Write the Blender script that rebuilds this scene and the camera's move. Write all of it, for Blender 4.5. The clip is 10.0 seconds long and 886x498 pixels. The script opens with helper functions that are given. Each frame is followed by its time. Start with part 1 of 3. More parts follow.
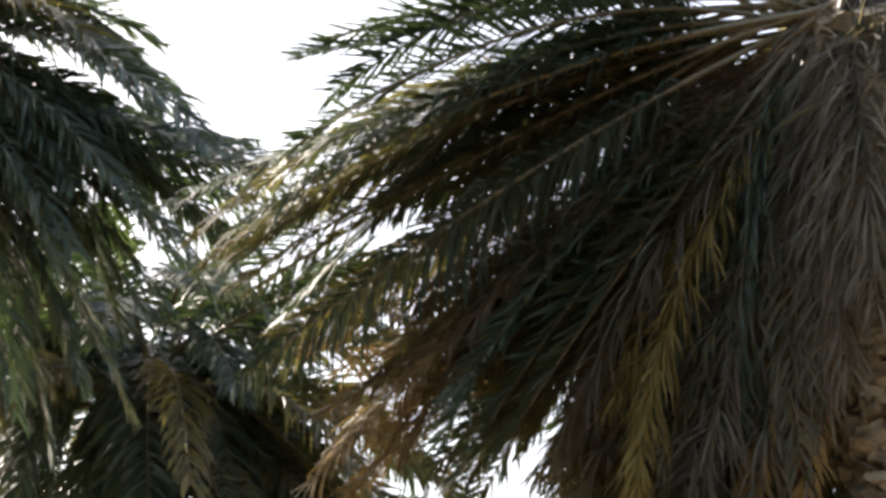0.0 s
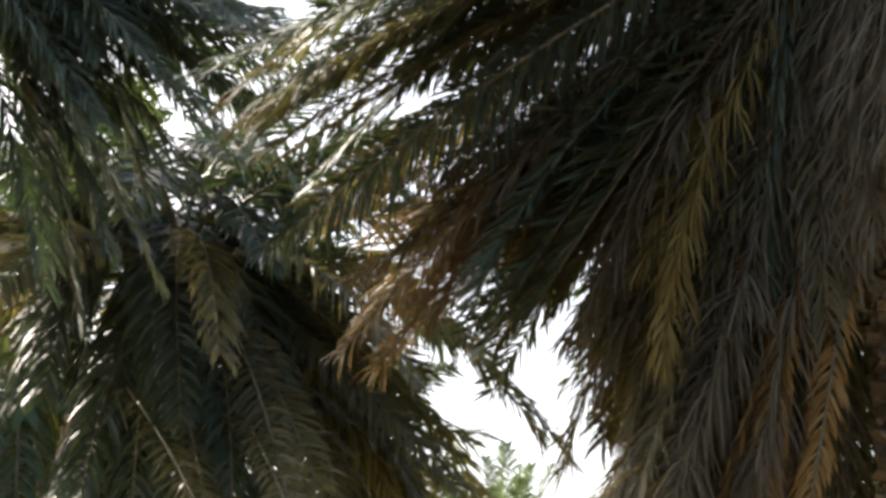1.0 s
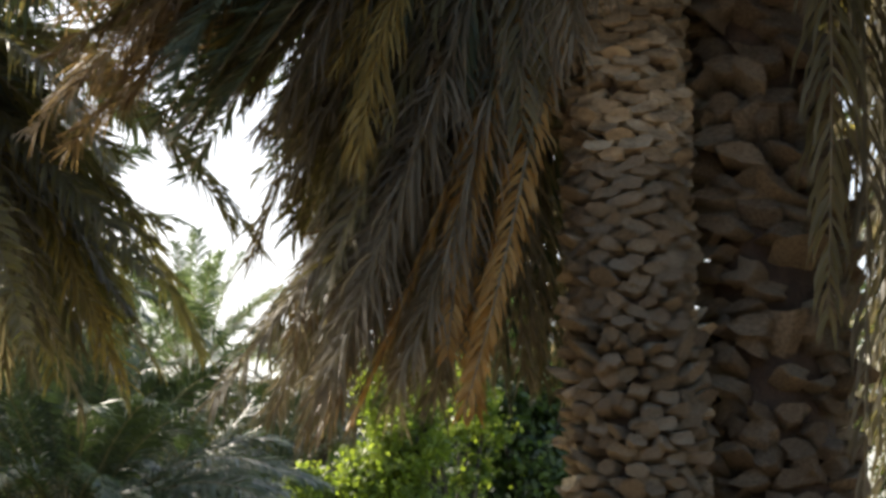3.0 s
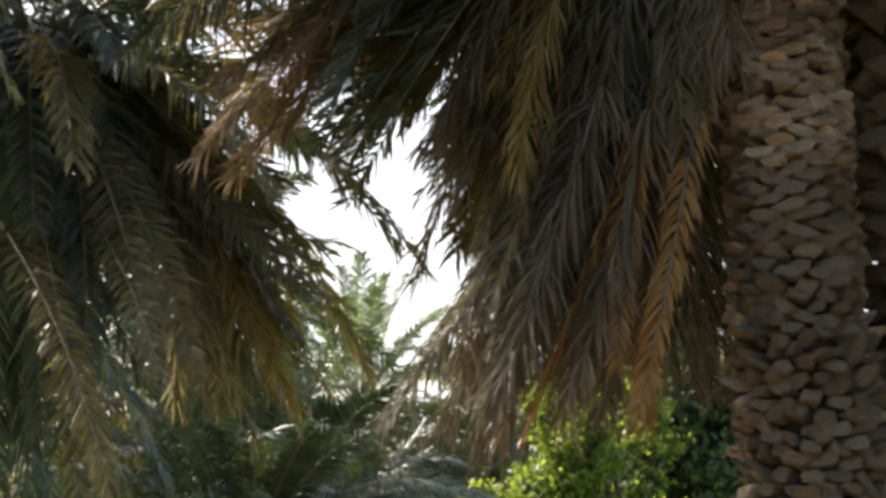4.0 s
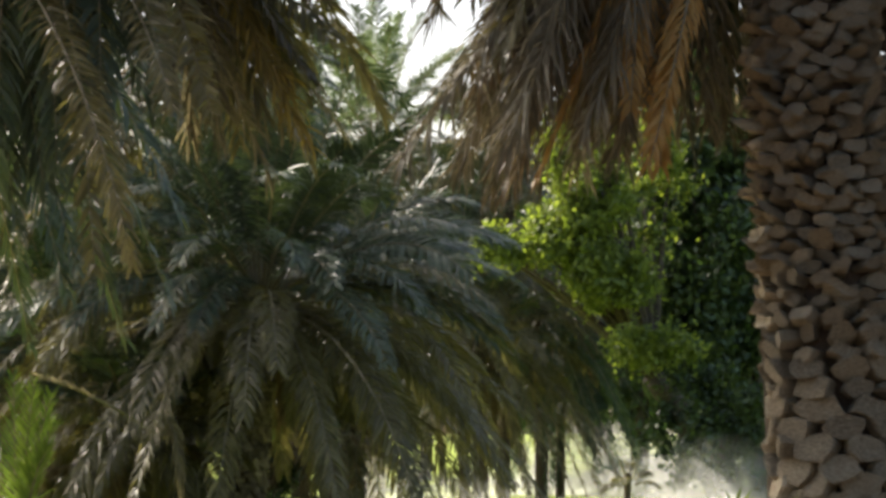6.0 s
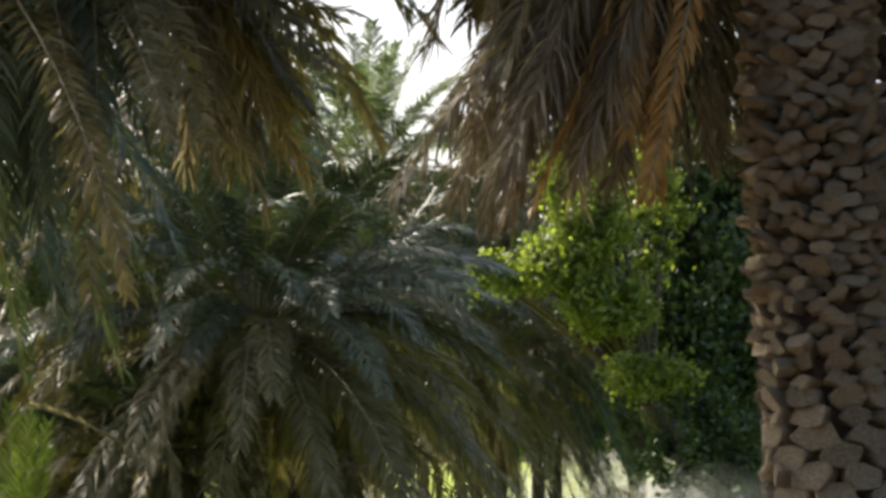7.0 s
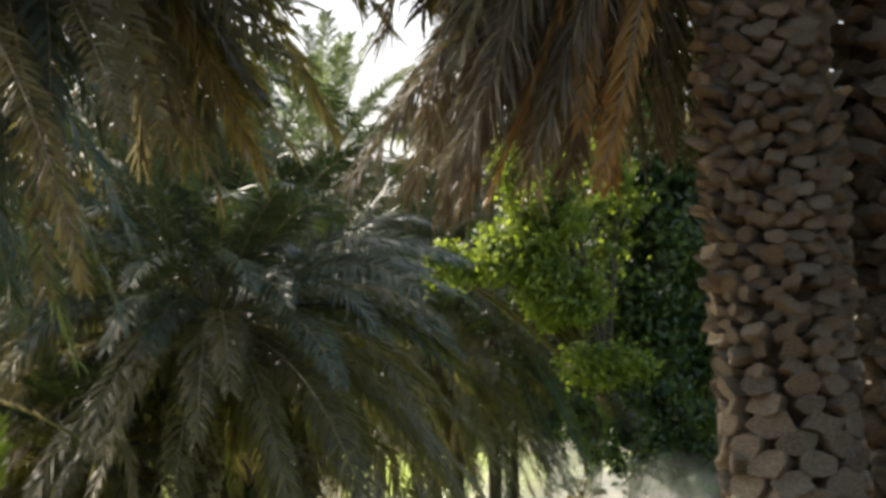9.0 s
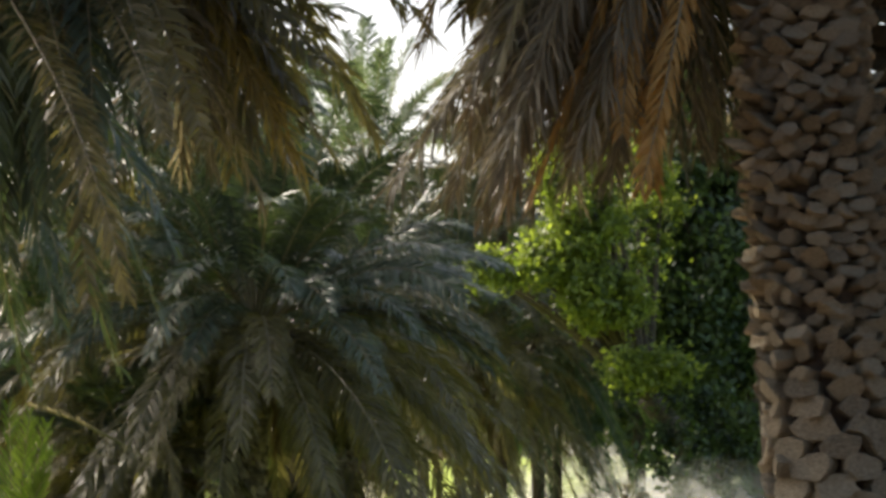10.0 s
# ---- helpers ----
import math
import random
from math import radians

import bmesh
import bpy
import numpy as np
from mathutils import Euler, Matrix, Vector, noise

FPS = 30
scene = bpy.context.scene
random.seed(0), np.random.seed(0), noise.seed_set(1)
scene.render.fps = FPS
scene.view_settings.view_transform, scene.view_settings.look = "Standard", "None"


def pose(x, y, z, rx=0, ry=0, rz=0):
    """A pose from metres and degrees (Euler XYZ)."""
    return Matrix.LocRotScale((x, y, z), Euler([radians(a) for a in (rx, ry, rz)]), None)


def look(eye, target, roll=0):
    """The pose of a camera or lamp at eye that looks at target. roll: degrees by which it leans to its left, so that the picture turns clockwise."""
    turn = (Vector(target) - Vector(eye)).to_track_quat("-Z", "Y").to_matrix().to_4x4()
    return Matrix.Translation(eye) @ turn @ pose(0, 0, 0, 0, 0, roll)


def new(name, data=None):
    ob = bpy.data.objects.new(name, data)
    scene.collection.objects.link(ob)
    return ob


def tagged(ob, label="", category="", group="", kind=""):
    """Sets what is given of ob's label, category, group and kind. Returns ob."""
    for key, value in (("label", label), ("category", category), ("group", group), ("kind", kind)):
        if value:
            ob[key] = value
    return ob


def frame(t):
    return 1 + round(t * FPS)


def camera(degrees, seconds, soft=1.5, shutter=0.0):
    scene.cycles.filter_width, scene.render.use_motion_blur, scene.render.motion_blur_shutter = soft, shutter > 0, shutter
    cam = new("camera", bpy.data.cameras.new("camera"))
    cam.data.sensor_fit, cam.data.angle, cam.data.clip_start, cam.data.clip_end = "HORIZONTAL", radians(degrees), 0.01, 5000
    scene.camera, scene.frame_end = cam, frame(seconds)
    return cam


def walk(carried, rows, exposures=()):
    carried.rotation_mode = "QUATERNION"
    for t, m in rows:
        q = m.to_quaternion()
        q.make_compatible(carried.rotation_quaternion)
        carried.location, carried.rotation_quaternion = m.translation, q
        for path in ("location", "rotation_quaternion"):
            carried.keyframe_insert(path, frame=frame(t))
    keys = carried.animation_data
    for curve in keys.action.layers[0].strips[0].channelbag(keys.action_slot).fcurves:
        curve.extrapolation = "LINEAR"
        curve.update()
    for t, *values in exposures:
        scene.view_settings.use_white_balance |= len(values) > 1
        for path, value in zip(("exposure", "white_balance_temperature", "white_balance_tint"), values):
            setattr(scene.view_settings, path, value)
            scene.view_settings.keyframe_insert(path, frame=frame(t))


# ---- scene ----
EYE = Vector((0.0, 0.0, 1.55))
cam = camera(20, 10.0, soft=3.4)

# seconds, heading (right is positive), tilt and lean in degrees
TURNS = [
    (0, -3.017, 17.419, -0.218),
    (0.3, -3.430, 18.572, -0.139),
    (0.5, -3.716, 17.942, 0.226),
    (0.7, -3.759, 16.420, 0.327),
    (1, -3.656, 14.396, 0.177),
    (1.5, -2.741, 12.198, -0.064),
    (2, -0.441, 10.978, -0.514),
    (2.5, 2.544, 9.841, -1.217),
    (2.7, 3.702, 9.538, -1.474),
    (3.8, 0.880, 10.360, 0.293),
    (4, -0.321, 10.036, 0.434),
    (4.5, -2.025, 8.046, 0.574),
    (5, -1.135, 5.518, 0.342),
    (5.5, -0.734, 4.307, 0.142),
    (5.7, -0.684, 4.113, -0.024),
    (6.8, -0.622, 4.571, 0.351),
    (7, -0.596, 4.771, 0.124),
    (7.5, -0.354, 3.349, 0.343),
    (8, 0.000, 1.726, 0.000),
    (8.5, -0.129, 3.808, 0.550),
    (9, 0.426, 4.558, 0.559),
    (9.5, -0.050, 5.125, 0.526),
    (10, -0.525, 4.676, 0.863)
]


def aim(heading, tilt, lean):
    a, e = radians(heading), radians(tilt)
    way = Vector((math.sin(a) * math.cos(e), math.cos(a) * math.cos(e), math.sin(e)))
    return look(EYE, EYE + way * 10, -lean)


walk(cam, [(t, aim(a, e, r)) for t, a, e, r in TURNS], [(0, 1.52, 6800, 12), (1, 1.42, 6800, 12), (2.5, 1.4, 6800, 12), (4, 1.36, 6800, 12), (5, 1.1, 6800, 12), (10, 1.12, 6900, 13)])

# ---- light ----
SUN_TURN, SUN_HEIGHT = radians(-50), radians(41)
world = bpy.data.worlds.new("world")
scene.world = world
world.use_nodes = True
wn = world.node_tree
sky = wn.nodes.new("ShaderNodeTexSky")
sky.sky_type, sky.sun_disc = "NISHITA", False
sky.sun_elevation, sky.sun_rotation = SUN_HEIGHT, SUN_TURN
sky.dust_density, sky.air_density = 5.0, 1.0
back = wn.nodes["Background"]
back.inputs["Strength"].default_value = 0.15
wn.links.new(sky.outputs[0], back.inputs["Color"])

sun = new("sun", bpy.data.lights.new("sun", "SUN"))
sun.data.energy, sun.data.angle, sun.data.color = 4.5, radians(0.6), (1.0, 0.95, 0.86)
far = Vector((math.sin(SUN_TURN) * math.cos(SUN_HEIGHT), math.cos(SUN_TURN) * math.cos(SUN_HEIGHT), math.sin(SUN_HEIGHT)))
sun.matrix_world = look(far * 50, (0, 0, 0))

# ---- placing by sight ----
FOCAL = 784 / math.tan(radians(10))
TILT = math.atan(134 / FOCAL)


def at(u, v, d):
    """The point d metres ahead in the direction (u, v) of the level view."""
    x, y = (u - 784) / FOCAL, (v - 441) / FOCAL
    w = Vector((x, math.sin(TILT) * y + math.cos(TILT), math.sin(TILT) - math.cos(TILT) * y))
    return EYE + w * (d / w.y)


def floor_at(u, d):
    p = at(u, 575, d)
    return Vector((p.x, p.y, 0.0))


rng = np.random.default_rng(7)


# ---- materials ----
def material(name):
    m = bpy.data.materials.new(name)
    m.use_nodes = True
    return m, m.node_tree.nodes, m.node_tree.links, m.node_tree.nodes["Principled BSDF"]


def ramp(nodes, stops):
    r = nodes.new("ShaderNodeValToRGB")
    while len(r.color_ramp.elements) < len(stops):
        r.color_ramp.elements.new(0.5)
    for e, (p, c) in zip(r.color_ramp.elements, stops):
        e.position, e.color = p, (*c, 1)
    return r


def leaf_material(name, dark, mid, light, rough=0.45, thin=0.35, glow=(1.3, 1.4, 0.6), gloss=0.5):
    """A thin leaf: gloss on its face, light through its blade; each blade has its own tone."""
    m, n, l, p = material(name)
    geo = n.new("ShaderNodeNewGeometry")
    info = n.new("ShaderNodeObjectInfo")
    tex = n.new("ShaderNodeTexNoise")
    tex.inputs["Scale"].default_value = 2.2
    co = n.new("ShaderNodeTexCoord")
    l.new(co.outputs["Object"], tex.inputs["Vector"])
    add = n.new("ShaderNodeMath"); add.operation = "MULTIPLY_ADD"
    add.inputs[1].default_value, add.inputs[2].default_value = 0.45, 0.0
    l.new(geo.outputs["Random Per Island"], add.inputs[0])
    add2 = n.new("ShaderNodeMath"); add2.operation = "MULTIPLY_ADD"
    add2.inputs[1].default_value = 0.3
    l.new(info.outputs["Random"], add2.inputs[0]); l.new(add.outputs[0], add2.inputs[2])
    add3 = n.new("ShaderNodeMath"); add3.operation = "MULTIPLY_ADD"
    add3.inputs[1].default_value = 0.35
    l.new(tex.outputs["Fac"], add3.inputs[0]); l.new(add2.outputs[0], add3.inputs[2])
    r = ramp(n, [(0.1, dark), (0.5, mid), (0.95, light)])
    l.new(add3.outputs[0], r.inputs[0])
    l.new(r.outputs[0], p.inputs["Base Color"])
    p.inputs["Roughness"].default_value = rough
    p.inputs["Specular IOR Level"].default_value = gloss
    tr = n.new("ShaderNodeBsdfTranslucent")
    tint = n.new("ShaderNodeMix"); tint.data_type, tint.blend_type = "RGBA", "MULTIPLY"
    tint.inputs[0].default_value = 1.0
    tint.inputs[7].default_value = (*glow, 1)
    l.new(r.outputs[0], tint.inputs[6]); l.new(tint.outputs[2], tr.inputs["Color"])
    mix = n.new("ShaderNodeMixShader"); mix.inputs[0].default_value = thin
    l.new(p.outputs[0], mix.inputs[1]); l.new(tr.outputs[0], mix.inputs[2])
    l.new(mix.outputs[0], n["Material Output"].inputs["Surface"])
    return m


def rough_material(name, dark, mid, light, scale=8.0, rough=0.85, bump=0.5, stretch=(1, 1, 1)):
    """Bark, fibre and the like: tone at two scales and a fine relief."""
    m, n, l, p = material(name)
    co, mp = n.new("ShaderNodeTexCoord"), n.new("ShaderNodeMapping")
    mp.inputs["Scale"].default_value = stretch
    l.new(co.outputs["Object"], mp.inputs["Vector"])
    a, b = n.new("ShaderNodeTexNoise"), n.new("ShaderNodeTexNoise")
    a.inputs["Scale"].default_value, a.inputs["Detail"].default_value = scale, 6
    b.inputs["Scale"].default_value, b.inputs["Detail"].default_value = scale * 7, 4
    for t in (a, b):
        l.new(mp.outputs[0], t.inputs["Vector"])
    info, geo = n.new("ShaderNodeObjectInfo"), n.new("ShaderNodeNewGeometry")
    s1 = n.new("ShaderNodeMath"); s1.operation = "MULTIPLY_ADD"; s1.inputs[1].default_value = 0.5
    l.new(b.outputs["Fac"], s1.inputs[0]); l.new(a.outputs["Fac"], s1.inputs[2])
    s2 = n.new("ShaderNodeMath"); s2.operation = "MULTIPLY_ADD"; s2.inputs[1].default_value = 0.2
    l.new(info.outputs["Random"], s2.inputs[0]); l.new(s1.outputs[0], s2.inputs[2])
    s3 = n.new("ShaderNodeMath"); s3.operation = "MULTIPLY_ADD"; s3.inputs[1].default_value = 0.38
    l.new(geo.outputs["Random Per Island"], s3.inputs[0]); l.new(s2.outputs[0], s3.inputs[2])
    r = ramp(n, [(0.5, dark), (0.72, mid), (0.98, light)])
    half = n.new("ShaderNodeMath"); half.operation = "MULTIPLY"; half.inputs[1].default_value = 0.77
    l.new(s3.outputs[0], half.inputs[0])
    l.new(half.outputs[0], r.inputs[0])
    l.new(r.outputs[0], p.inputs["Base Color"])
    p.inputs["Roughness"].default_value = rough
    bm = n.new("ShaderNodeBump"); bm.inputs["Strength"].default_value, bm.inputs["Distance"].default_value = bump, 0.02
    l.new(s1.outputs[0], bm.inputs["Height"]); l.new(bm.outputs[0], p.inputs["Normal"])
    return m


GREEN = leaf_material("palm_green", (0.026, 0.04, 0.027), (0.056, 0.08, 0.053), (0.11, 0.135, 0.085), 0.45, 0.18, gloss=0.3)
BLUE = leaf_material("palm_blue_green", (0.042, 0.06, 0.046), (0.09, 0.12, 0.09), (0.17, 0.2, 0.14), 0.45, 0.4, gloss=0.35)
OLIVE = leaf_material("palm_olive", (0.05, 0.05, 0.026), (0.108, 0.104, 0.053), (0.2, 0.185, 0.095), 0.42, 0.42, (1.3, 1.2, 0.6), gloss=0.4)
GREY = leaf_material("palm_dry_grey", (0.055, 0.051, 0.035), (0.13, 0.12, 0.083), (0.29, 0.27, 0.2), 0.5, 0.5, (1.15, 1.05, 0.75), gloss=0.2)
GOLD = leaf_material("palm_dry_gold", (0.095, 0.075, 0.024), (0.22, 0.18, 0.058), (0.39, 0.32, 0.11), 0.5, 0.45, (1.25, 1.05, 0.5), gloss=0.2)
AMBER = leaf_material("palm_dry_amber", (0.13, 0.085, 0.03), (0.29, 0.195, 0.065), (0.46, 0.33, 0.12), 0.5, 0.45, (1.35, 0.95, 0.45), gloss=0.2)
RUST = leaf_material("palm_dry_rust", (0.062, 0.048, 0.027), (0.145, 0.113, 0.064), (0.27, 0.215, 0.125), 0.5, 0.42, (1.15, 1.0, 0.65), gloss=0.2)
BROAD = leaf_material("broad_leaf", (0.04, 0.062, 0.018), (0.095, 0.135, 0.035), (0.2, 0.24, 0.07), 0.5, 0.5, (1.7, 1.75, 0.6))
# Dark leaf tone; also puts shade into the colour of unlit foliage.
DEEP = leaf_material("dark_shade_leaf", (0.016, 0.032, 0.014), (0.038, 0.068, 0.027), (0.07, 0.11, 0.04), 0.5, 0.3)
FRESH = leaf_material("fresh_leaf", (0.06, 0.1, 0.02), (0.13, 0.19, 0.045), (0.22, 0.29, 0.08), 0.45, 0.5)
RIB = rough_material("frond_rib", (0.045, 0.042, 0.022), (0.1, 0.09, 0.048), (0.21, 0.185, 0.11), 12, 0.5, 0.2)
# Near-black: shade of the gaps between leaf bases put into the bark colour.
BARK = rough_material("gap_shade_bark", (0.014, 0.01, 0.007), (0.034, 0.024, 0.016), (0.075, 0.053, 0.035), 9, 0.9, 0.7)
BOOT = rough_material("leaf_base", (0.05, 0.04, 0.024), (0.2, 0.17, 0.112), (0.44, 0.39, 0.275), 9, 0.85, 1.0, (1, 1, 2.5))
BOOT_DARK = rough_material("old_leaf_base", (0.04, 0.032, 0.02), (0.14, 0.115, 0.074), (0.31, 0.265, 0.18), 8, 0.9, 1.0, (1, 1, 2.5))
WOOD = rough_material("tree_bark", (0.02, 0.017, 0.013), (0.045, 0.036, 0.028), (0.09, 0.075, 0.06), 10, 0.9, 0.6)
STONE = rough_material("concrete", (0.16, 0.15, 0.13), (0.3, 0.28, 0.24), (0.42, 0.4, 0.35), 10, 0.85, 0.3)


def mist_material():
    """Fine water spray: scatters light, thins out towards the rim of a puff."""
    m, n, l, p = material("spray")
    co, g, tex = n.new("ShaderNodeTexCoord"), n.new("ShaderNodeTexGradient"), n.new("ShaderNodeTexNoise")
    g.gradient_type = "SPHERICAL"
    tex.inputs["Scale"].default_value, tex.inputs["Detail"].default_value = 2.2, 5
    l.new(co.outputs["Object"], g.inputs[0]); l.new(co.outputs["Object"], tex.inputs["Vector"])
    r = ramp(n, [(0.3, (0.25, 0.25, 0.25)), (0.7, (1, 1, 1))])
    l.new(tex.outputs["Fac"], r.inputs[0])
    a = n.new("ShaderNodeMath"); a.operation = "MULTIPLY"
    l.new(g.outputs["Fac"], a.inputs[0]); l.new(r.outputs[0], a.inputs[1])
    k = n.new("ShaderNodeMath"); k.operation, k.use_clamp = "MULTIPLY", True
    k.inputs[1].default_value = 0.75
    l.new(a.outputs[0], k.inputs[0])
    clear, tr, di = n.new("ShaderNodeBsdfTransparent"), n.new("ShaderNodeBsdfTranslucent"), n.new("ShaderNodeBsdfDiffuse")
    tr.inputs["Color"].default_value = di.inputs["Color"].default_value = (0.85, 0.85, 0.84, 1)
    both, mix = n.new("ShaderNodeMixShader"), n.new("ShaderNodeMixShader")
    both.inputs[0].default_value = 0.65
    l.new(di.outputs[0], both.inputs[1]); l.new(tr.outputs[0], both.inputs[2])
    l.new(k.outputs[0], mix.inputs[0]); l.new(clear.outputs[0], mix.inputs[1]); l.new(both.outputs[0], mix.inputs[2])
    l.new(mix.outputs[0], n["Material Output"].inputs["Surface"])
    return m


SPRAY = mist_material()


# ---- making meshes ----
def flat_mesh(name, verts, faces, mat, smooth=False):
    me = bpy.data.meshes.new(name)
    me.from_pydata(verts, [], faces)
    me.materials.append(mat)
    if smooth:
        me.polygons.foreach_set("use_smooth", [True] * len(me.polygons))
    me.update()
    return me


def part(name, data, parent, label="", kind=""):
    ob = new(name, data)
    ob.parent = parent
    return tagged(ob, label, kind=kind)


def thing(name, place, label, category, group="", kind=""):
    ob = new(name)
    ob.empty_display_size = 0.2
    ob.location = place
    return tagged(ob, label, category, group, kind)


def tube(points, radii, sides=8):
    """Rings round a line of points: vertices and faces."""
    pts = np.array([tuple(p) for p in points], float)
    tan = np.gradient(pts, axis=0)
    tan /= np.linalg.norm(tan, axis=1)[:, None] + 1e-9
    ref = np.array([0.31, 0.87, 0.2])
    verts, faces = [], []
    for i, (p, t, r) in enumerate(zip(pts, tan, radii)):
        a = np.cross(t, ref); a /= np.linalg.norm(a) + 1e-9
        b = np.cross(t, a)
        for k in range(sides):
            w = 2 * math.pi * k / sides
            verts.append(tuple(p + (a * math.cos(w) + b * math.sin(w)) * r))
        if i:
            o = (i - 1) * sides
            for k in range(sides):
                j = (k + 1) % sides
                faces.append((o + k, o + j, o + sides + j, o + sides + k))
    faces.append(tuple(range(sides))[::-1])
    n = len(verts)
    faces.append(tuple(range(n - sides, n)))
    return verts, faces


def bezier(a, b, c, n):
    t = np.linspace(0, 1, n)[:, None]
    a, b, c = (np.array(tuple(p), float) for p in (a, b, c))
    return (1 - t) ** 2 * a + 2 * t * (1 - t) * b + t ** 2 * c


def blades(line, length, width, hang, spread, pairs, bare=0.18, ragged=0.12, fold=0.25, mess=0.45, taper=0.4):
    """The leaflets along a frond's rib, as one set of vertices and faces."""
    pts = np.asarray(line)
    n = len(pts)
    s = np.linspace(bare, 1.0, pairs)
    s = np.repeat(s, 2) + rng.normal(0, 0.004, pairs * 2)
    s = np.clip(s, 0, 0.999)
    side = np.tile([1.0, -1.0], pairs)
    f = s * (n - 1)
    i = np.minimum(f.astype(int), n - 2)
    w = (f - i)[:, None]
    p = pts[i] * (1 - w) + pts[i + 1] * w
    tan = np.gradient(pts, axis=0)
    tan = tan[i] * (1 - w) + tan[i + 1] * w
    tan /= np.linalg.norm(tan, axis=1)[:, None]
    up = np.array([0, 0, 1.0])
    lat = np.cross(tan, up)
    lat /= np.linalg.norm(lat, axis=1)[:, None] + 1e-6
    nor = np.cross(lat, tan)
    roll = rng.normal(0, 0.3)
    lat, nor = lat * math.cos(roll) + nor * math.sin(roll), nor * math.cos(roll) - lat * math.sin(roll)
    ang = np.radians(spread * (1 - taper * s) + rng.normal(0, 13 * mess, len(s)))[:, None]
    lift = (fold + rng.normal(0, 0.3 * mess, len(s)))[:, None]
    way = tan * np.cos(ang) + lat * side[:, None] * np.sin(ang) + nor * lift
    way /= np.linalg.norm(way, axis=1)[:, None]
    h = np.clip(hang + rng.normal(0, 0.16 * mess, len(s)), 0, 1)[:, None]
    q = (s - bare) / (1 - bare)
    ln = length * (0.35 + 0.65 * np.sin(np.pi * np.clip(q * 0.82 + 0.14, 0, 1))) * (1 + rng.normal(0, ragged, len(s)))
    ln = ln[:, None]
    down = np.array([0, 0, -1.0])

    def bent(k):
        d = way * (1 - h * k) + down * h * k
        return d / np.linalg.norm(d, axis=1)[:, None]
    p1 = p + bent(0.25) * ln * 0.3
    p2 = p1 + bent(0.7) * ln * 0.38
    p3 = p2 + bent(1.15) * ln * 0.36
    flat = np.cross(way, nor + rng.normal(0, 0.25 + 0.3 * mess, (len(s), 3)))
    flat /= np.linalg.norm(flat, axis=1)[:, None] + 1e-6
    wd = flat * (width * (0.75 + 0.5 * rng.random((len(s), 1)))) / 2
    v = np.stack([p - wd * 0.5, p + wd * 0.5, p1 - wd, p1 + wd, p2 - wd * 0.8, p2 + wd * 0.8, p3], 1).reshape(-1, 3)
    base = (np.arange(len(s)) * 7)[:, None]
    quads = np.concatenate([base + [0, 1, 3, 2], base + [2, 3, 5, 4]])
    tris = base + [4, 5, 6]
    return v, quads, tris


def blade_mesh(name, v, quads, tris, mat):
    me = bpy.data.meshes.new(name)
    nq, nt = len(quads), len(tris)
    me.vertices.add(len(v))
    me.vertices.foreach_set("co", np.asarray(v, np.float32).ravel())
    loops = np.concatenate([quads.ravel(), tris.ravel()]).astype(np.int32)
    me.loops.add(len(loops))
    me.loops.foreach_set("vertex_index", loops)
    me.polygons.add(nq + nt)
    me.polygons.foreach_set("loop_start", np.concatenate([np.arange(nq) * 4, nq * 4 + np.arange(nt) * 3]).astype(np.int32))
    me.materials.append(mat)
    me.update(calc_edges=True)
    me.validate()
    return me


def frond(parent, a, b, c, mat, length=0.3, width=0.026, hang=0.35, spread=62, pairs=70, thick=0.018, bare=0.18, label="", fold=0.25, mess=0.45):
    """One frond from a by b to c (places in the world): its leaflets, and its rib under them."""
    o = parent.location
    line = bezier(a - o, b - o, c - o, 20)
    ob = part("frond", blade_mesh("frond", *blades(line, length, width, hang, spread, pairs, bare, fold=fold, mess=mess), mat), parent, label)
    v, f = tube(line, np.linspace(thick, thick * 0.2, 20), 5)
    part("rib", flat_mesh("rib", v, f, RIB, True), ob)
    return ob


def jitter(p, r):
    return p + Vector(rng.normal(0, r, 3))


def crown(parent, hub, n, reach, mats, lo=-35, hi=75, length=0.3, width=0.026, pairs=80, hang=0.32, fall=0.7, turn=(0, 360), thick=0.02):
    """A fountain of fronds: the lower a frond starts, the further it falls."""
    for k in range(n):
        q = (k + 0.5) / n
        e = radians(hi + (lo - hi) * q ** 0.8 + rng.normal(0, 5))
        a = radians(turn[0] + (turn[1] - turn[0]) * ((k * 0.6180339) % 1.0) + rng.normal(0, 6))
        r = reach * (0.85 + 0.3 * rng.random())
        d = Vector((math.cos(a) * math.cos(e), math.sin(a) * math.cos(e), math.sin(e)))
        start = hub + Vector((math.cos(a), math.sin(a), 0)) * 0.12 + Vector((0, 0, -0.25 * q))
        mid = start + d * r * 0.6
        tip = start + d * r * 0.95 + Vector((0, 0, -fall * r * (0.25 + 0.75 * math.cos(max(e, 0)) * (0.5 + 0.5 * q))))
        mat = mats[min(int(q * len(mats) + rng.normal(0, 0.35)), len(mats) - 1) if q > 0.1 else 0]
        frond(parent, start, mid, tip, mat, length, width, hang + 0.2 * q, 58, pairs, thick)


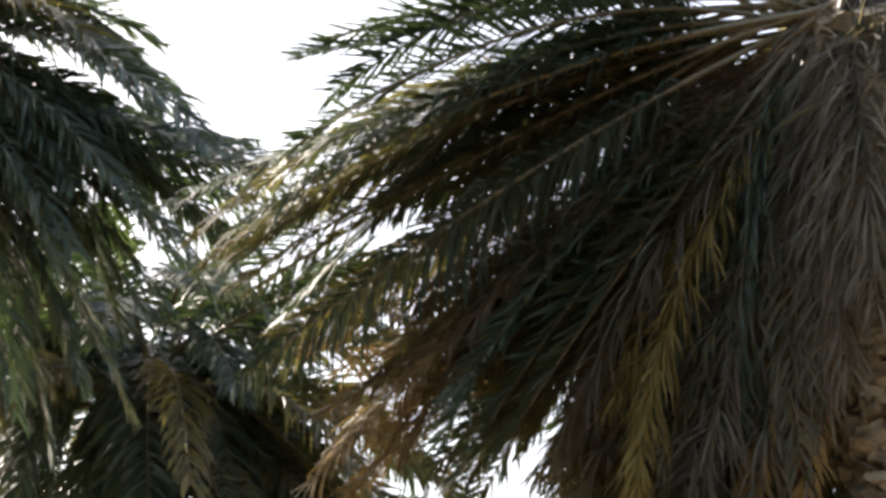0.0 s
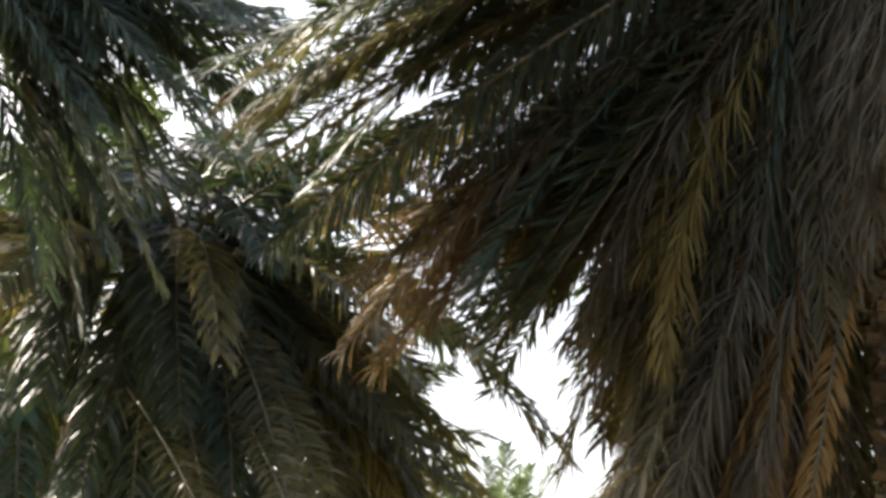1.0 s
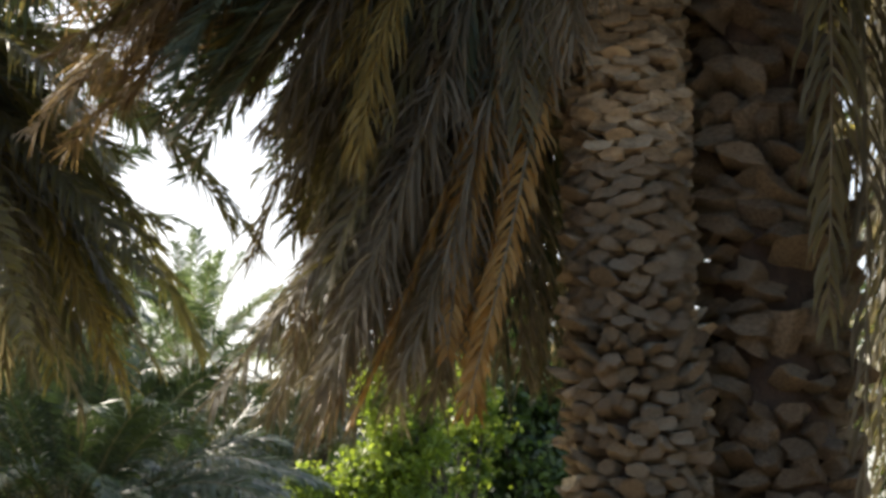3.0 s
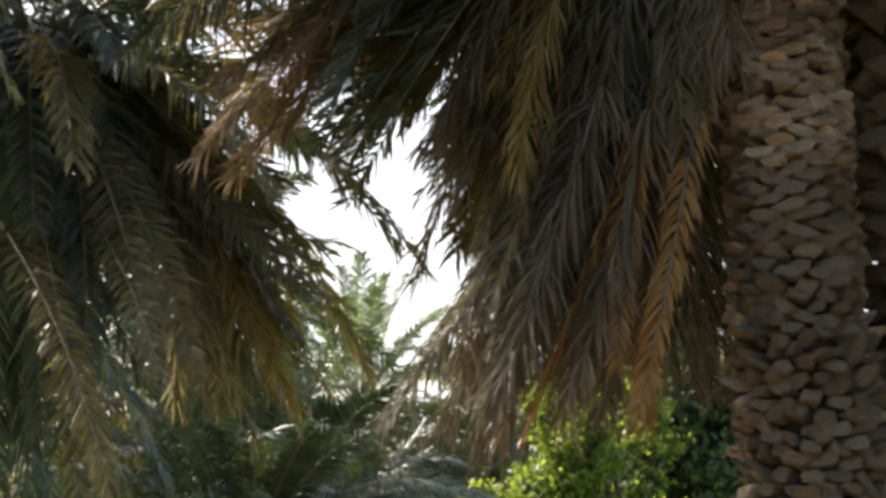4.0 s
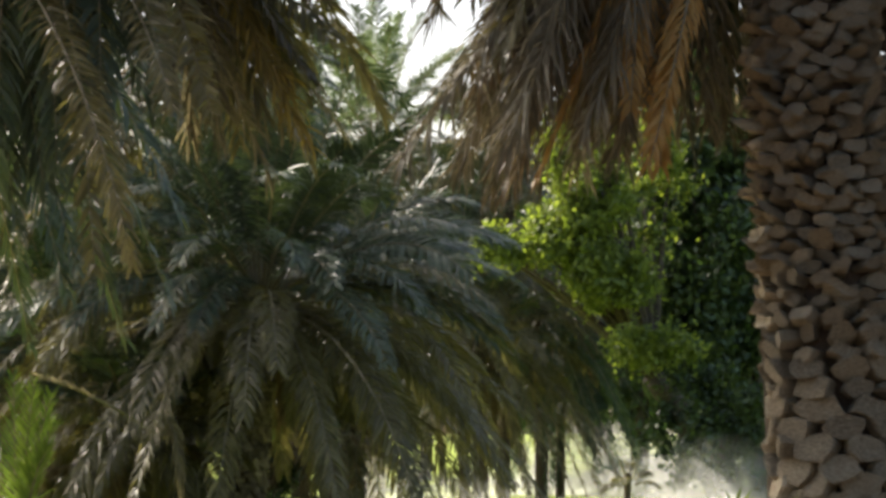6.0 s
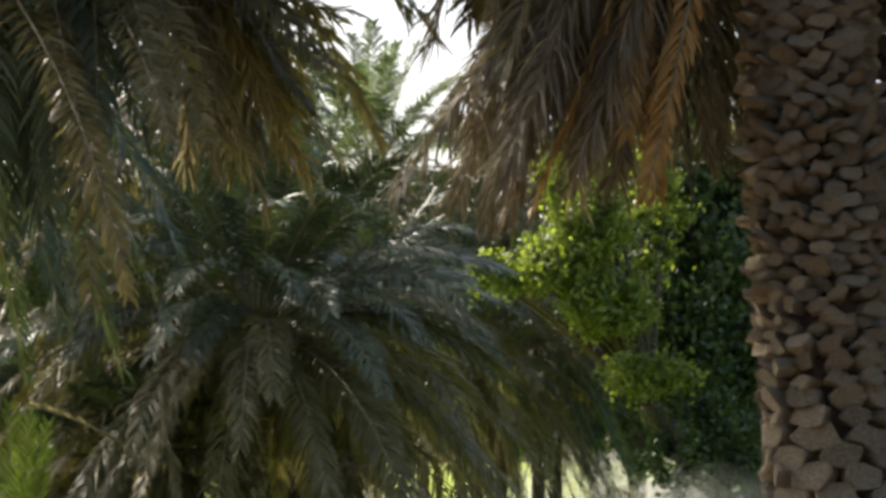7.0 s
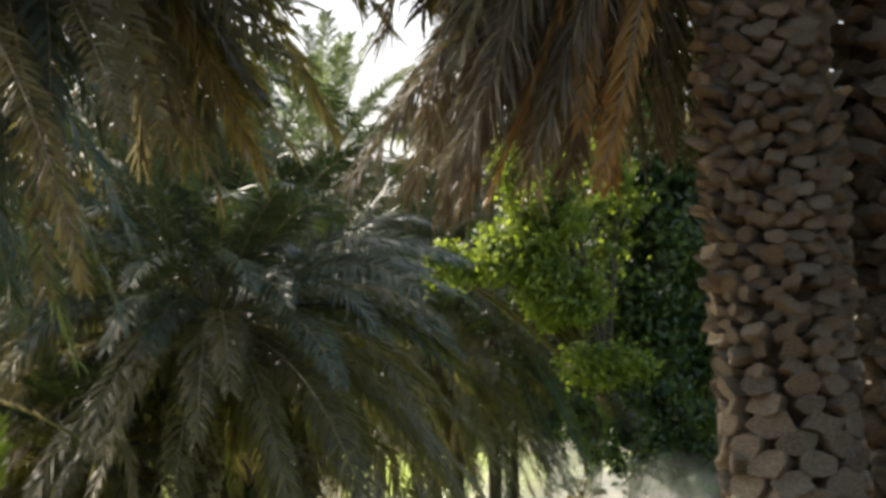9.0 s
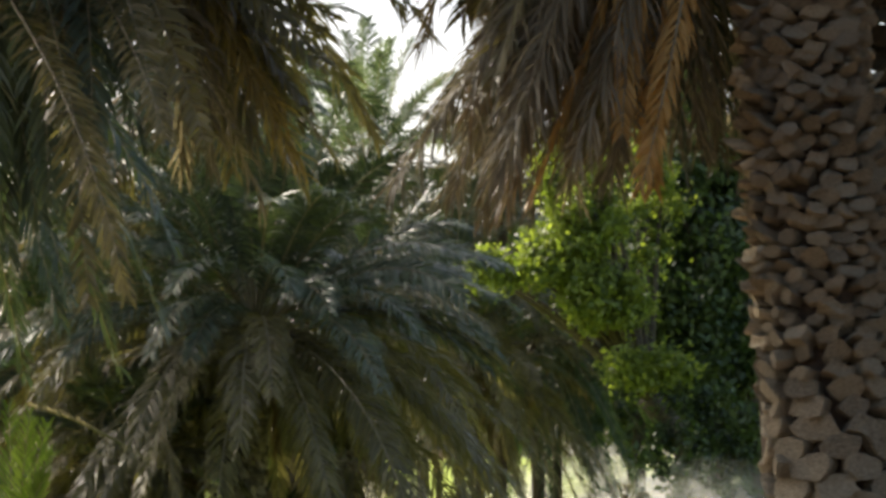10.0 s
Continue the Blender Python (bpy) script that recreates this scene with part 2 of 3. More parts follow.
def skirt(parent, hub, n, drop, mats, out=0.5, length=0.34, width=0.018, pairs=80, turn=(0, 360)):
    """Dry fronds that hang down round the stem."""
    for k in range(n):
        a = radians(turn[0] + (turn[1] - turn[0]) * ((k * 0.6180339) % 1.0) + rng.normal(0, 8))
        w = Vector((math.cos(a), math.sin(a), 0))
        start = hub + w * 0.2 + Vector((0, 0, -0.15 - 0.3 * rng.random()))
        L = drop * (0.7 + 0.5 * rng.random())
        o = out * (0.5 + rng.random())
        frond(parent, start, start + w * o * 1.5 + Vector((0, 0, 0.1)), start + w * o * 1.1 + Vector((0, 0, -L)),
              mats[int(rng.integers(len(mats)))], length, width, 0.7, 55, pairs, 0.014)


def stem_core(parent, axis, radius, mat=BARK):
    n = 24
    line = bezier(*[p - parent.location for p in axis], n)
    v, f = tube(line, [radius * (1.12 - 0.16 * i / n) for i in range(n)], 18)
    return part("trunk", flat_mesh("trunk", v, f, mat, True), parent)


def boot_shape(wide, high, deep, rough):
    """A cut leaf base: a six- or seven-sided stub with a flat, rough face; y points away from the stem."""
    n = 9
    turn = [2 * math.pi * (k + rng.normal(0, 0.2)) / n + 0.2 for k in range(n)]
    reach = [1 + rng.normal(0, rough) for _ in range(n)]
    tilt, slope = rng.normal(0, 0.3), rng.normal(0.1, 0.25)
    v = []
    for s, y in [(0.9, -0.3), (1.0, 0.78), (0.93, 1.0)]:
        for w, j in zip(turn, reach):
            c, t = math.cos(w), math.sin(w)
            c, t = math.copysign(abs(c) ** 0.95, c), math.copysign(abs(t) ** 1.0, t)
            lean = (1 + tilt * c + slope * t) if y > 0 else 1
            v.append((c * wide / 2 * s * j, deep * (y * lean + rng.normal(0, 0.025)), t * high / 2 * s * j))
    v.append((rng.normal(0, 0.06), deep * (0.9 + 0.12 * rng.random()), rng.normal(0, 0.06)))
    f = []
    for r in (0, n):
        f += [(r + k, r + (k + 1) % n, r + n + (k + 1) % n, r + n + k) for k in range(n)]
    f += [(2 * n + k, 2 * n + (k + 1) % n, 3 * n) for k in range(n)]
    return v, f


def boots(parent, axis, radius, zones, limit=0, rough=0.1, mat=BOOT, missing=0.04, lean=0.15, window=(0.8, 4.4)):
    """Leaf bases in staggered rows up a stem. Zones: height; how many go round; row step; how far they stand out; how tall beside the step; unevenness.
    The first ones up to the limit in the window, on the side towards the path, are pieces; the rest is one mesh."""
    o = parent.location
    line = bezier(*[p - o for p in axis], 80)
    shapes = [boot_shape(1.0, 1.0, 1.0, rough) for _ in range(12)]
    meshes = [flat_mesh("leaf_base", *s, mat) for s in shapes]
    rv, rf, made = [], [], 0
    z, row = 0.02, 0
    top = line[-1][2] - 0.1
    cols = np.array(zones, float)
    while z < top:
        q = z / top
        c = line[int(np.argmin(abs(line[:, 2] - z)))]
        around, st, deep, square, uneven = (float(np.interp(z, cols[:, 0], cols[:, i])) for i in range(1, 6))
        around = round(around)
        rad = radius * (1.1 - 0.16 * q)
        for k in range(around):
            if rng.random() < missing:
                continue
            a = 2 * math.pi * (k + 0.5 * (row % 2) + 0.06 * row) / around + rng.normal(0, uneven * 1.2 / around)
            w = 2 * math.pi * (rad + deep * 0.6) / around * (0.93 + rng.normal(0, 0.6 * uneven))
            h = st * square * (1 + rng.normal(0, 0.6 * uneven))
            d = deep * max(0.3, 1 + rng.normal(0, 1.2 * uneven))
            p = Vector((c[0] + math.cos(a) * rad, c[1] + math.sin(a) * rad, z + rng.normal(0, st * 0.5 * uneven)))
            m = Matrix.Translation(p) @ Euler((lean + rng.normal(0, uneven * 0.9), rng.normal(0, uneven), a - math.pi / 2 + rng.normal(0, uneven * 0.6))).to_matrix().to_4x4() @ Matrix.Diagonal((w, d, h, 1))
            s = int(rng.integers(12))
            if made < limit and window[0] < z < window[1] and math.sin(a) < -0.25:
                ob = part("leaf_base", meshes[s], parent)
                ob.matrix_basis = m
                made += 1
            else:
                base = len(rv)
                rv += [tuple(m @ Vector(x)) for x in shapes[s][0]]
                rf += [tuple(base + x for x in y) for y in shapes[s][1]]
        z += st * (1 + rng.normal(0, 0.05))
        row += 1
    part("leaf_base_cover", flat_mesh("leaf_base_cover", rv, rf, mat), parent, kind="stuff")


# ---- ground ----
gv, gf = [], []
xs = np.concatenate([[-900, -200, -60], np.linspace(-24, 24, 49), [60, 200, 900]])
ys = np.concatenate([[-300, -60], np.linspace(-10, 90, 101), [140, 300, 900]])
for y in ys:
    for x in xs:
        near = abs(x) < 30 and -12 < y < 95
        z = 0.05 * noise.noise((x * 0.25, y * 0.2, 0.3)) + 0.025 * noise.noise((x * 0.9, y * 0.8, 4.0)) if near else 0.0
        gv.append((float(x), float(y), z))
nx = len(xs)
for j in range(len(ys) - 1):
    for i in range(nx - 1):
        gf.append((j * nx + i, j * nx + i + 1, (j + 1) * nx + i + 1, (j + 1) * nx + i))
def lawn_material(m):
    """Lawn; under the near palms, unseen brown earth added to warm the trunks' bounce light."""
    n, l = m.node_tree.nodes, m.node_tree.links
    p = n["Principled BSDF"]
    green = p.inputs["Base Color"].links[0].from_socket
    co, sep, tex = n.new("ShaderNodeTexCoord"), n.new("ShaderNodeSeparateXYZ"), n.new("ShaderNodeTexNoise")
    tex.inputs["Scale"].default_value, tex.inputs["Detail"].default_value = 0.9, 8
    l.new(co.outputs["Object"], sep.inputs[0]); l.new(co.outputs["Object"], tex.inputs["Vector"])
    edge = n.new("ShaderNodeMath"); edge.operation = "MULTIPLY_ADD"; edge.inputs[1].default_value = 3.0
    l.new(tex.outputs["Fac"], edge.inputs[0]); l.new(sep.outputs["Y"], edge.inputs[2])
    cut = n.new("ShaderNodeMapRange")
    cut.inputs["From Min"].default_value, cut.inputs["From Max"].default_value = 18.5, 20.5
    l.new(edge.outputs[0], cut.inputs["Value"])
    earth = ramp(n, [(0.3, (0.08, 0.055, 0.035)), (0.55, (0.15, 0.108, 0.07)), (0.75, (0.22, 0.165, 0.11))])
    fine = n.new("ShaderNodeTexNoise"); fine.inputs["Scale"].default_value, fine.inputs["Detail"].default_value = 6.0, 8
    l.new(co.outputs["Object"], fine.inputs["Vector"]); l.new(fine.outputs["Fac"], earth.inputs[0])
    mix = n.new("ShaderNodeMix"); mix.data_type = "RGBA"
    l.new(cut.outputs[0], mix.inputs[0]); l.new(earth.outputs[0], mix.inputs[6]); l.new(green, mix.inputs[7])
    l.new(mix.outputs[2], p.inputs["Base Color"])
    return m


GRASS = leaf_material("lawn", (0.09, 0.13, 0.02), (0.18, 0.235, 0.035), (0.29, 0.35, 0.065), 0.9, 0.0, gloss=0.08)
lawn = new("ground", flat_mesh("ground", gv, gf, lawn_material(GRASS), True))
tagged(lawn, "mown green lawn with sunlit and shaded stripes", "ground", kind="structure")


# ---- grass blades on the open lawn ----
n = 60000
gy = 20.5 + 22 * rng.random(n) ** 1.3
gx = (rng.random(n) - 0.5) * 0.42 * gy
gz = np.array([0.05 * noise.noise((x * 0.25, y * 0.2, 0.3)) + 0.025 * noise.noise((x * 0.9, y * 0.8, 4.0)) for x, y in zip(gx, gy)])
root = np.stack([gx, gy, gz - 0.01], 1)
ga = rng.random(n) * 6.28
side = np.stack([np.cos(ga), np.sin(ga), 0 * ga], 1) * 0.007
tip = root + np.concatenate([rng.normal(0, 0.018, (n, 2)), (0.03 + 0.035 * rng.random((n, 1)))], 1)
gvs = np.stack([root - side, root + side, tip], 1).reshape(-1, 3)
grass = new("grass", blade_mesh("grass", gvs, np.zeros((0, 4), int), np.arange(n * 3).reshape(n, 3),
                                leaf_material("grass_blade", (0.08, 0.12, 0.018), (0.17, 0.235, 0.035), (0.28, 0.34, 0.065), 0.6, 0.35, gloss=0.2)))
tagged(grass, "short bright green blades of mown grass", "grass", kind="stuff")

# ---- near palms ----
def near_palm(place, axis, radius, label):
    p = thing("date_palm", place, label, "palm tree", "near palms")
    stem_core(p, axis, radius)
    return p


def sweep(parent, hub, rows, home, pairs=140, width=0.0125, scatter=0.16, bare=0.18):
    """Fronds from the hub by a bend to a tip: bend u, v; tip u, v; depth; material; leaflet length; hang; how many. Dry leaflets lie close along their rib."""
    for cu, cv, tu, tv, d, mat, ln, hg, copies in rows:
        dry = mat in (GREY, RUST, GOLD)
        for k in range(copies):
            j = 0.02 if k == 0 else scatter
            dk = d + 0.25 * k
            frond(parent, jitter(hub, 0.06), jitter(at(cu, cv, (dk + home) / 2), j), jitter(at(tu, tv, dk), j), mat, ln * (1.15 if dry else 1.0), width * (0.72 if dry else 1.0), max(hg, 0.5) if dry else hg,
                  48 if dry else 62, int(pairs * (1.3 if dry else 1.0)), 0.009 if dry else 0.014, 0.18 if dry else bare, mess=1.1 if dry else 0.45)


A_AXIS = (floor_at(1480, 9.0), at(1408, 300, 9.0), at(1335, -1290, 9.0))
palm_a = near_palm(floor_at(1480, 9.0), A_AXIS, 0.175, "tall date palm with scaly trunk and drooping half-dry fronds")
HUB = at(1310, -1260, 9.0)
sweep(palm_a, HUB, [
    (760, -1580, 300, -1350, 8.6, BLUE, 0.24, 0.3, 1),
    (800, -1400, 276, -1010, 8.3, GREEN, 0.30, 0.2, 2),
    (830, -1330, 300, -960, 8.5, GREEN, 0.30, 0.3, 4),
    (820, -1500, 330, -1120, 8.6, GREEN, 0.28, 0.2, 2),
    (900, -1190, 440, -880, 9.1, GREEN, 0.30, 0.55, 2),
    (920, -1010, 500, -690, 9.2, RUST, 0.28, 0.7, 3),
    (730, -1260, 180, -850, 8.4, GREEN, 0.30, 0.35, 5),
    (700, -1190, 136, -800, 8.7, OLIVE, 0.30, 0.4, 4),
    (780, -1130, 200, -740, 8.8, OLIVE, 0.26, 0.4, 2),
    (760, -1030, 236, -590, 8.5, GREEN, 0.40, 0.95, 1),
    (640, -1080, 160, -740, 9.1, OLIVE, 0.26, 0.4, 2),
    (800, -900, 400, -450, 8.8, RUST, 0.26, 0.5, 3),
    (820, -850, 360, -500, 8.9, RUST, 0.26, 0.5, 3),
    (820, -890, 490, -430, 9.0, RUST, 0.26, 0.5, 4),
    (830, -930, 420, -560, 8.9, OLIVE, 0.28, 0.6, 2),
    (870, -850, 560, -390, 8.6, GREEN, 0.28, 0.12, 6),
    (910, -830, 660, -440, 8.7, GREEN, 0.28, 0.15, 5),
    (940, -800, 730, -430, 8.9, OLIVE, 0.26, 0.4, 5),
    (930, -860, 650, -500, 9.1, OLIVE, 0.32, 0.45, 4),
    (920, -860, 740, -420, 8.8, GREY, 0.32, 0.5, 4),
    (960, -750, 800, -310, 8.8, GREY, 0.30, 0.5, 4),
    (980, -750, 850, -180, 8.9, OLIVE, 0.26, 0.4, 3),
    (1000, -700, 860, -40, 8.9, OLIVE, 0.26, 0.4, 3),
    (1030, -600, 840, 75, 8.8, GREY, 0.30, 0.5, 9),
    (1060, -560, 870, 60, 8.7, RUST, 0.30, 0.6, 6),
    (1090, -330, 905, 130, 8.6, AMBER, 0.16, 0.5, 2),
    (1235, -380, 1090, 100, 8.5, AMBER, 0.16, 0.5, 2),
    (1150, -420, 1000, 40, 8.6, GREY, 0.30, 0.6, 4),
    (1020, -420, 860, 60, 8.5, GREY, 0.30, 0.6, 4),
    (960, -700, 830, -250, 8.8, OLIVE, 0.26, 0.35, 3),
    (970, -620, 830, -180, 8.9, OLIVE, 0.26, 0.35, 3),
    (980, -560, 850, -100, 8.7, OLIVE, 0.26, 0.35, 3),
    (1000, -520, 850, 20, 8.7, GREY, 0.28, 0.5, 4),
    (1050, -650, 920, -40, 8.7, GREY, 0.32, 0.5, 9),
    (960, -850, 910, -340, 8.6, GOLD, 0.26, 0.6, 2),
    (1110, -650, 1000, -20, 9.0, OLIVE, 0.30, 0.6, 7),
    (1080, -900, 1060, -30, 9.2, RUST, 0.28, 0.5, 4),
    (1120, -900, 1130, -60, 8.9, GREEN, 0.30, 0.6, 6),
    (1170, -950, 1200, 20, 9.0, GREY, 0.32, 0.6, 7),
    (1200, -1000, 1240, 50, 9.2, GREY, 0.28, 0.6, 7),
    (1180, -1100, 1190, -420, 8.7, OLIVE, 0.32, 0.6, 8),
    (1250, -1250, 1270, -560, 8.5, GREY, 0.34, 0.6, 8),
    (1320, -1300, 1350, -700, 8.4, GREY, 0.34, 0.6, 7),
    (1400, -1300, 1440, -780, 8.4, GREY, 0.34, 0.6, 7),
    (1100, -1080, 1090, -500, 8.7, GREEN, 0.30, 0.5, 7),
    (1010, -1020, 900, -480, 8.8, GREEN, 0.30, 0.5, 5),
    (960, -1020, 720, -600, 8.9, OLIVE, 0.32, 0.6, 4),
    (940, -1000, 600, -620, 9.2, RUST, 0.30, 0.7, 4),
    (900, -960, 520, -560, 9.0, RUST, 0.30, 0.7, 3),
    (960, -1220, 600, -950, 9.2, GREEN, 0.30, 0.5, 2),
], 9.0, bare=0.27)
crown(palm_a, HUB, 10, 2.4, [GREEN, GREEN, OLIVE], -10, 50, 0.3, 0.022, 80, turn=(-60, 50))

B_AXIS = (floor_at(1765, 9.25), at(1640, 300, 9.25), at(1590, -1250, 9.25))
palm_b = near_palm(floor_at(1765, 9.25), B_AXIS, 0.212, "date palm with rough uncut leaf bases on its trunk")
HUB_B = at(1600, -1260, 9.3)
crown(palm_b, HUB_B, 24, 2.4, [GREEN, OLIVE], -10, 80, turn=(-100, 100))
skirt(palm_b, HUB_B, 24, 2.4, [GREY, OLIVE, GREY], 0.6, turn=(-60, 60))

palm_m = near_palm(floor_at(1385, 13.0), (floor_at(1385, 13.0), at(1370, 0, 13.0), at(1270, -900, 13.0)), 0.2, "date palm with a thick skirt of grey dry fronds")
HUB_M = at(1230, -900, 13.0)
sweep(palm_m, HUB_M, [
    (1100, -900, 850, -480, 12.6, OLIVE, 0.36, 0.5, 5), (1100, -720, 890, -250, 12.8, OLIVE, 0.36, 0.5, 5),
    (1050, -750, 900, 0, 12.6, GREY, 0.36, 0.7, 6), (1100, -750, 1000, -60, 12.8, GREY, 0.36, 0.7, 6),
    (1150, -800, 1100, -120, 13, OLIVE, 0.36, 0.7, 6), (1200, -800, 1190, -60, 13, GREY, 0.36, 0.7, 6),
    (1000, -1000, 700, -760, 13, GREEN, 0.36, 0.4, 2), (1000, -1050, 680, -850, 13.3, GREEN, 0.36, 0.3, 1),
    (950, -950, 740, -500, 13, OLIVE, 0.36, 0.5, 3),
], 13.0, 80, 0.022, 0.2)

palm_c = thing("date_palm", floor_at(-520, 12.0), "date palm with long arching blue-green fronds", "palm tree", "near palms")
HUB_C = at(-520, -1250, 12.0)
stem_core(palm_c, (floor_at(-520, 12.0), at(-520, -300, 12.0), HUB_C), 0.22)
sweep(palm_c, HUB_C, [
    (-100, -1300, 118, -1020, 11.6, BLUE, 0.36, 0.35, 1), (-110, -1050, 276, -975, 11.8, BLUE, 0.3, 0.25, 2),
    (-120, -1080, 200, -920, 11.9, BLUE, 0.34, 0.5, 5), (-80, -1040, 150, -850, 12.1, BLUE, 0.34, 0.5, 5), (-200, -1350, 60, -1000, 12.2, BLUE, 0.34, 0.4, 3), (-250, -1250, 20, -830, 11.5, BLUE, 0.34, 0.4, 5),
    (-260, -1450, -60, -1150, 11.8, OLIVE, 0.34, 0.4, 2), (-300, -1250, -130, -950, 11.6, GREEN, 0.34, 0.4, 4),
    (-330, -1200, -160, -780, 11.4, GREEN, 0.34, 0.5, 5), (-300, -1150, 60, -700, 12, GREEN, 0.34, 0.5, 5),
    (-220, -1400, 0, -1230, 12.4, BLUE, 0.34, 0.3, 1), (-320, -1400, -200, -900, 11.6, OLIVE, 0.34, 0.5, 4),
    (-330, -1150, -60, -600, 11.6, GREEN, 0.34, 0.5, 4), (-350, -1100, -220, -500, 11.6, GREEN, 0.34, 0.5, 4),
], 12.0, 80, 0.022)
crown(palm_c, HUB_C, 22, 2.6, [GREEN, OLIVE], 10, 75, turn=(80, 280))

palm_d = thing("date_palm", floor_at(-230, 15.0), "date palm with drooping fronds, dark green over dry brown", "palm tree", "near palms")
HUB_D = at(20, -600, 15.0)
stem_core(palm_d, (floor_at(-230, 15.0), at(-260, 0, 15.0), HUB_D), 0.18)
sweep(palm_d, HUB_D, [
    (260, -430, 520, -130, 14.2, OLIVE, 0.34, 0.45, 6), (290, -400, 500, -70, 14.4, OLIVE, 0.34, 0.45, 6),
    (300, -360, 480, 20, 14.2, GOLD, 0.30, 0.6, 2), (250, -450, 460, -200, 15, OLIVE, 0.34, 0.4, 5),
    (280, -380, 420, 10, 14.4, OLIVE, 0.38, 0.6, 6),
    (-10, -330, 171, 270, 12.8, OLIVE, 0.26, 0.3, 2), (200, -300, 255, 6, 12.9, OLIVE, 0.24, 0.3, 2),
    (260, -480, 340, 0, 14.2, GREY, 0.38, 0.6, 5), (220, -520, 370, -300, 15.2, OLIVE, 0.36, 0.3, 5),
    (150, -660, 270, -420, 14.8, GREEN, 0.36, 0.3, 5), (80, -860, 220, -620, 15.2, GREEN, 0.38, 0.3, 5),
    (-150, -700, -230, -300, 14.2, GREEN, 0.38, 0.4, 5), (-100, -500, -180, 60, 14.0, GREEN, 0.38, 0.5, 5),
    (20, -420, 40, 100, 13.6, GREEN, 0.38, 0.5, 5), (120, -420, 130, -20, 13.5, GREEN, 0.38, 0.5, 5),
    (-120, -850, -260, -600, 14.6, GREEN, 0.38, 0.4, 4), (-60, -480, -60, 150, 14.0, GREEN, 0.38, 0.5, 4),
    (160, -600, 200, -200, 14.0, GREEN, 0.38, 0.4, 5), (0, -650, 20, -250, 13.6, GREEN, 0.38, 0.4, 5),
], 15.0, 80, 0.024, 0.16)
crown(palm_d, HUB_D, 40, 2.2, [GREEN, GREEN, OLIVE], 0, 45, 0.38, 0.024, fall=0.6)

# two bright ribs that hang in front
frond(palm_d, at(-110, -360, 14.8), at(100, -130, 12.6), at(180, 282, 12.4), OLIVE, 0.24, 0.014, 0.35, 55, 110, 0.012, 0.02)
frond(palm_d, at(100, -330, 14.8), at(215, -150, 12.8), at(254, 8, 12.6), OLIVE, 0.2, 0.014, 0.35, 55, 70, 0.011, 0.02)


# ---- palms further off ----
def far_palm(u, d, hub_v, hub_u, n, reach, mats, label, radius=0.22, lo=-50, hi=80, skirts=0, pairs=64, fall=0.6, width=0.028, length=0.4, scales=False, drop=1.5):
    base = floor_at(u, d)
    p = thing("date_palm", base, label, "palm tree", "palms of the grove")
    hub = at(hub_u, hub_v, d)
    axis = (base, (base + hub) / 2, hub)
    stem_core(p, axis, radius)
    crown(p, hub, n, reach, mats, lo, hi, length, width, pairs, fall=fall, thick=0.022)
    if skirts:
        skirt(p, hub, skirts, drop, [OLIVE, OLIVE, RUST], 0.55, 0.34, 0.022, 60)
    if scales:
        boots(p, axis, radius * 0.98, [(0, 11, 0.09, 0.04, 1.5, 0.15)], mat=BOOT_DARK)
    return p


far_palm(366, 27.0, 330, 410, 130, 3.05, [GREEN, GREEN, GREEN, OLIVE, OLIVE], "squat date palm with a dense dark fountain of fronds", 0.19, lo=-14, fall=0.55, skirts=22, scales=True, drop=1.0, width=0.022, pairs=84)
low_palm = far_palm(178, 26.5, 565, 190, 34, 1.3, [GREEN, OLIVE, OLIVE], "low date palm with hanging dry fronds and a broken pale frond", 0.17, lo=-20, skirts=12, scales=True, drop=0.65)
frond(low_palm, at(222, 580, 25.0), at(130, 515, 24.2), at(14, 478, 23.8), GREY, 0.16, 0.022, 0.1, 40, 26, 0.022, 0.55, "broken pale dry frond")
frond(low_palm, at(215, 560, 25.2), at(262, 500, 24.4), at(268, 690, 24.2), GREY, 0.26, 0.02, 0.75, 40, 50, 0.02)
frond(low_palm, at(205, 570, 25.4), at(150, 560, 24.6), at(118, 705, 24.4), OLIVE, 0.28, 0.02, 0.75, 40, 50, 0.02)
# DEEP on some left-hand palms puts the shade there into frond colour.
far_palm(75, 33.0, 380, 60, 60, 2.6, [DEEP, GREEN, OLIVE], "date palm with rust-brown dry fronds", 0.22, skirts=18, scales=True)
far_palm(612, 52.0, 60, 610, 80, 3.7, [BLUE, BLUE, GREEN, OLIVE], "date palm with upright pale blue-green fronds", 0.2, hi=88, lo=-30)
far_palm(480, 58.0, 120, 470, 70, 4.2, [BLUE, GREEN, OLIVE], "date palm with blue-green fronds behind the squat palm", 0.2, lo=-40)
far_palm(570, 35.0, 300, 575, 60, 2.4, [GREEN, OLIVE], "date palm in drifting spray", 0.12, skirts=8, scales=True)
far_palm(-330, 20.0, -420, -270, 80, 2.6, [DEEP, DEEP, GREEN], "dark date palm behind the nearer one", 0.2, lo=-45, skirts=16)
far_palm(270, 31.0, -110, 260, 74, 3.0, [GREEN, GREEN, OLIVE], "dark date palm between the trunks", 0.18, lo=-50, skirts=10)
far_palm(-150, 35.0, 100, -150, 80, 3.3, [DEEP, GREEN], "dense dark date palm", 0.22, skirts=10)
far_palm(200, 38.0, 100, 190, 80, 3.2, [GREEN, OLIVE], "dense date palm with dark fronds", 0.22, skirts=10)
far_palm(800, 50.0, 400, 790, 60, 3.0, [GREEN, OLIVE, GREY], "date palm with dark hanging fronds", 0.14, skirts=14)
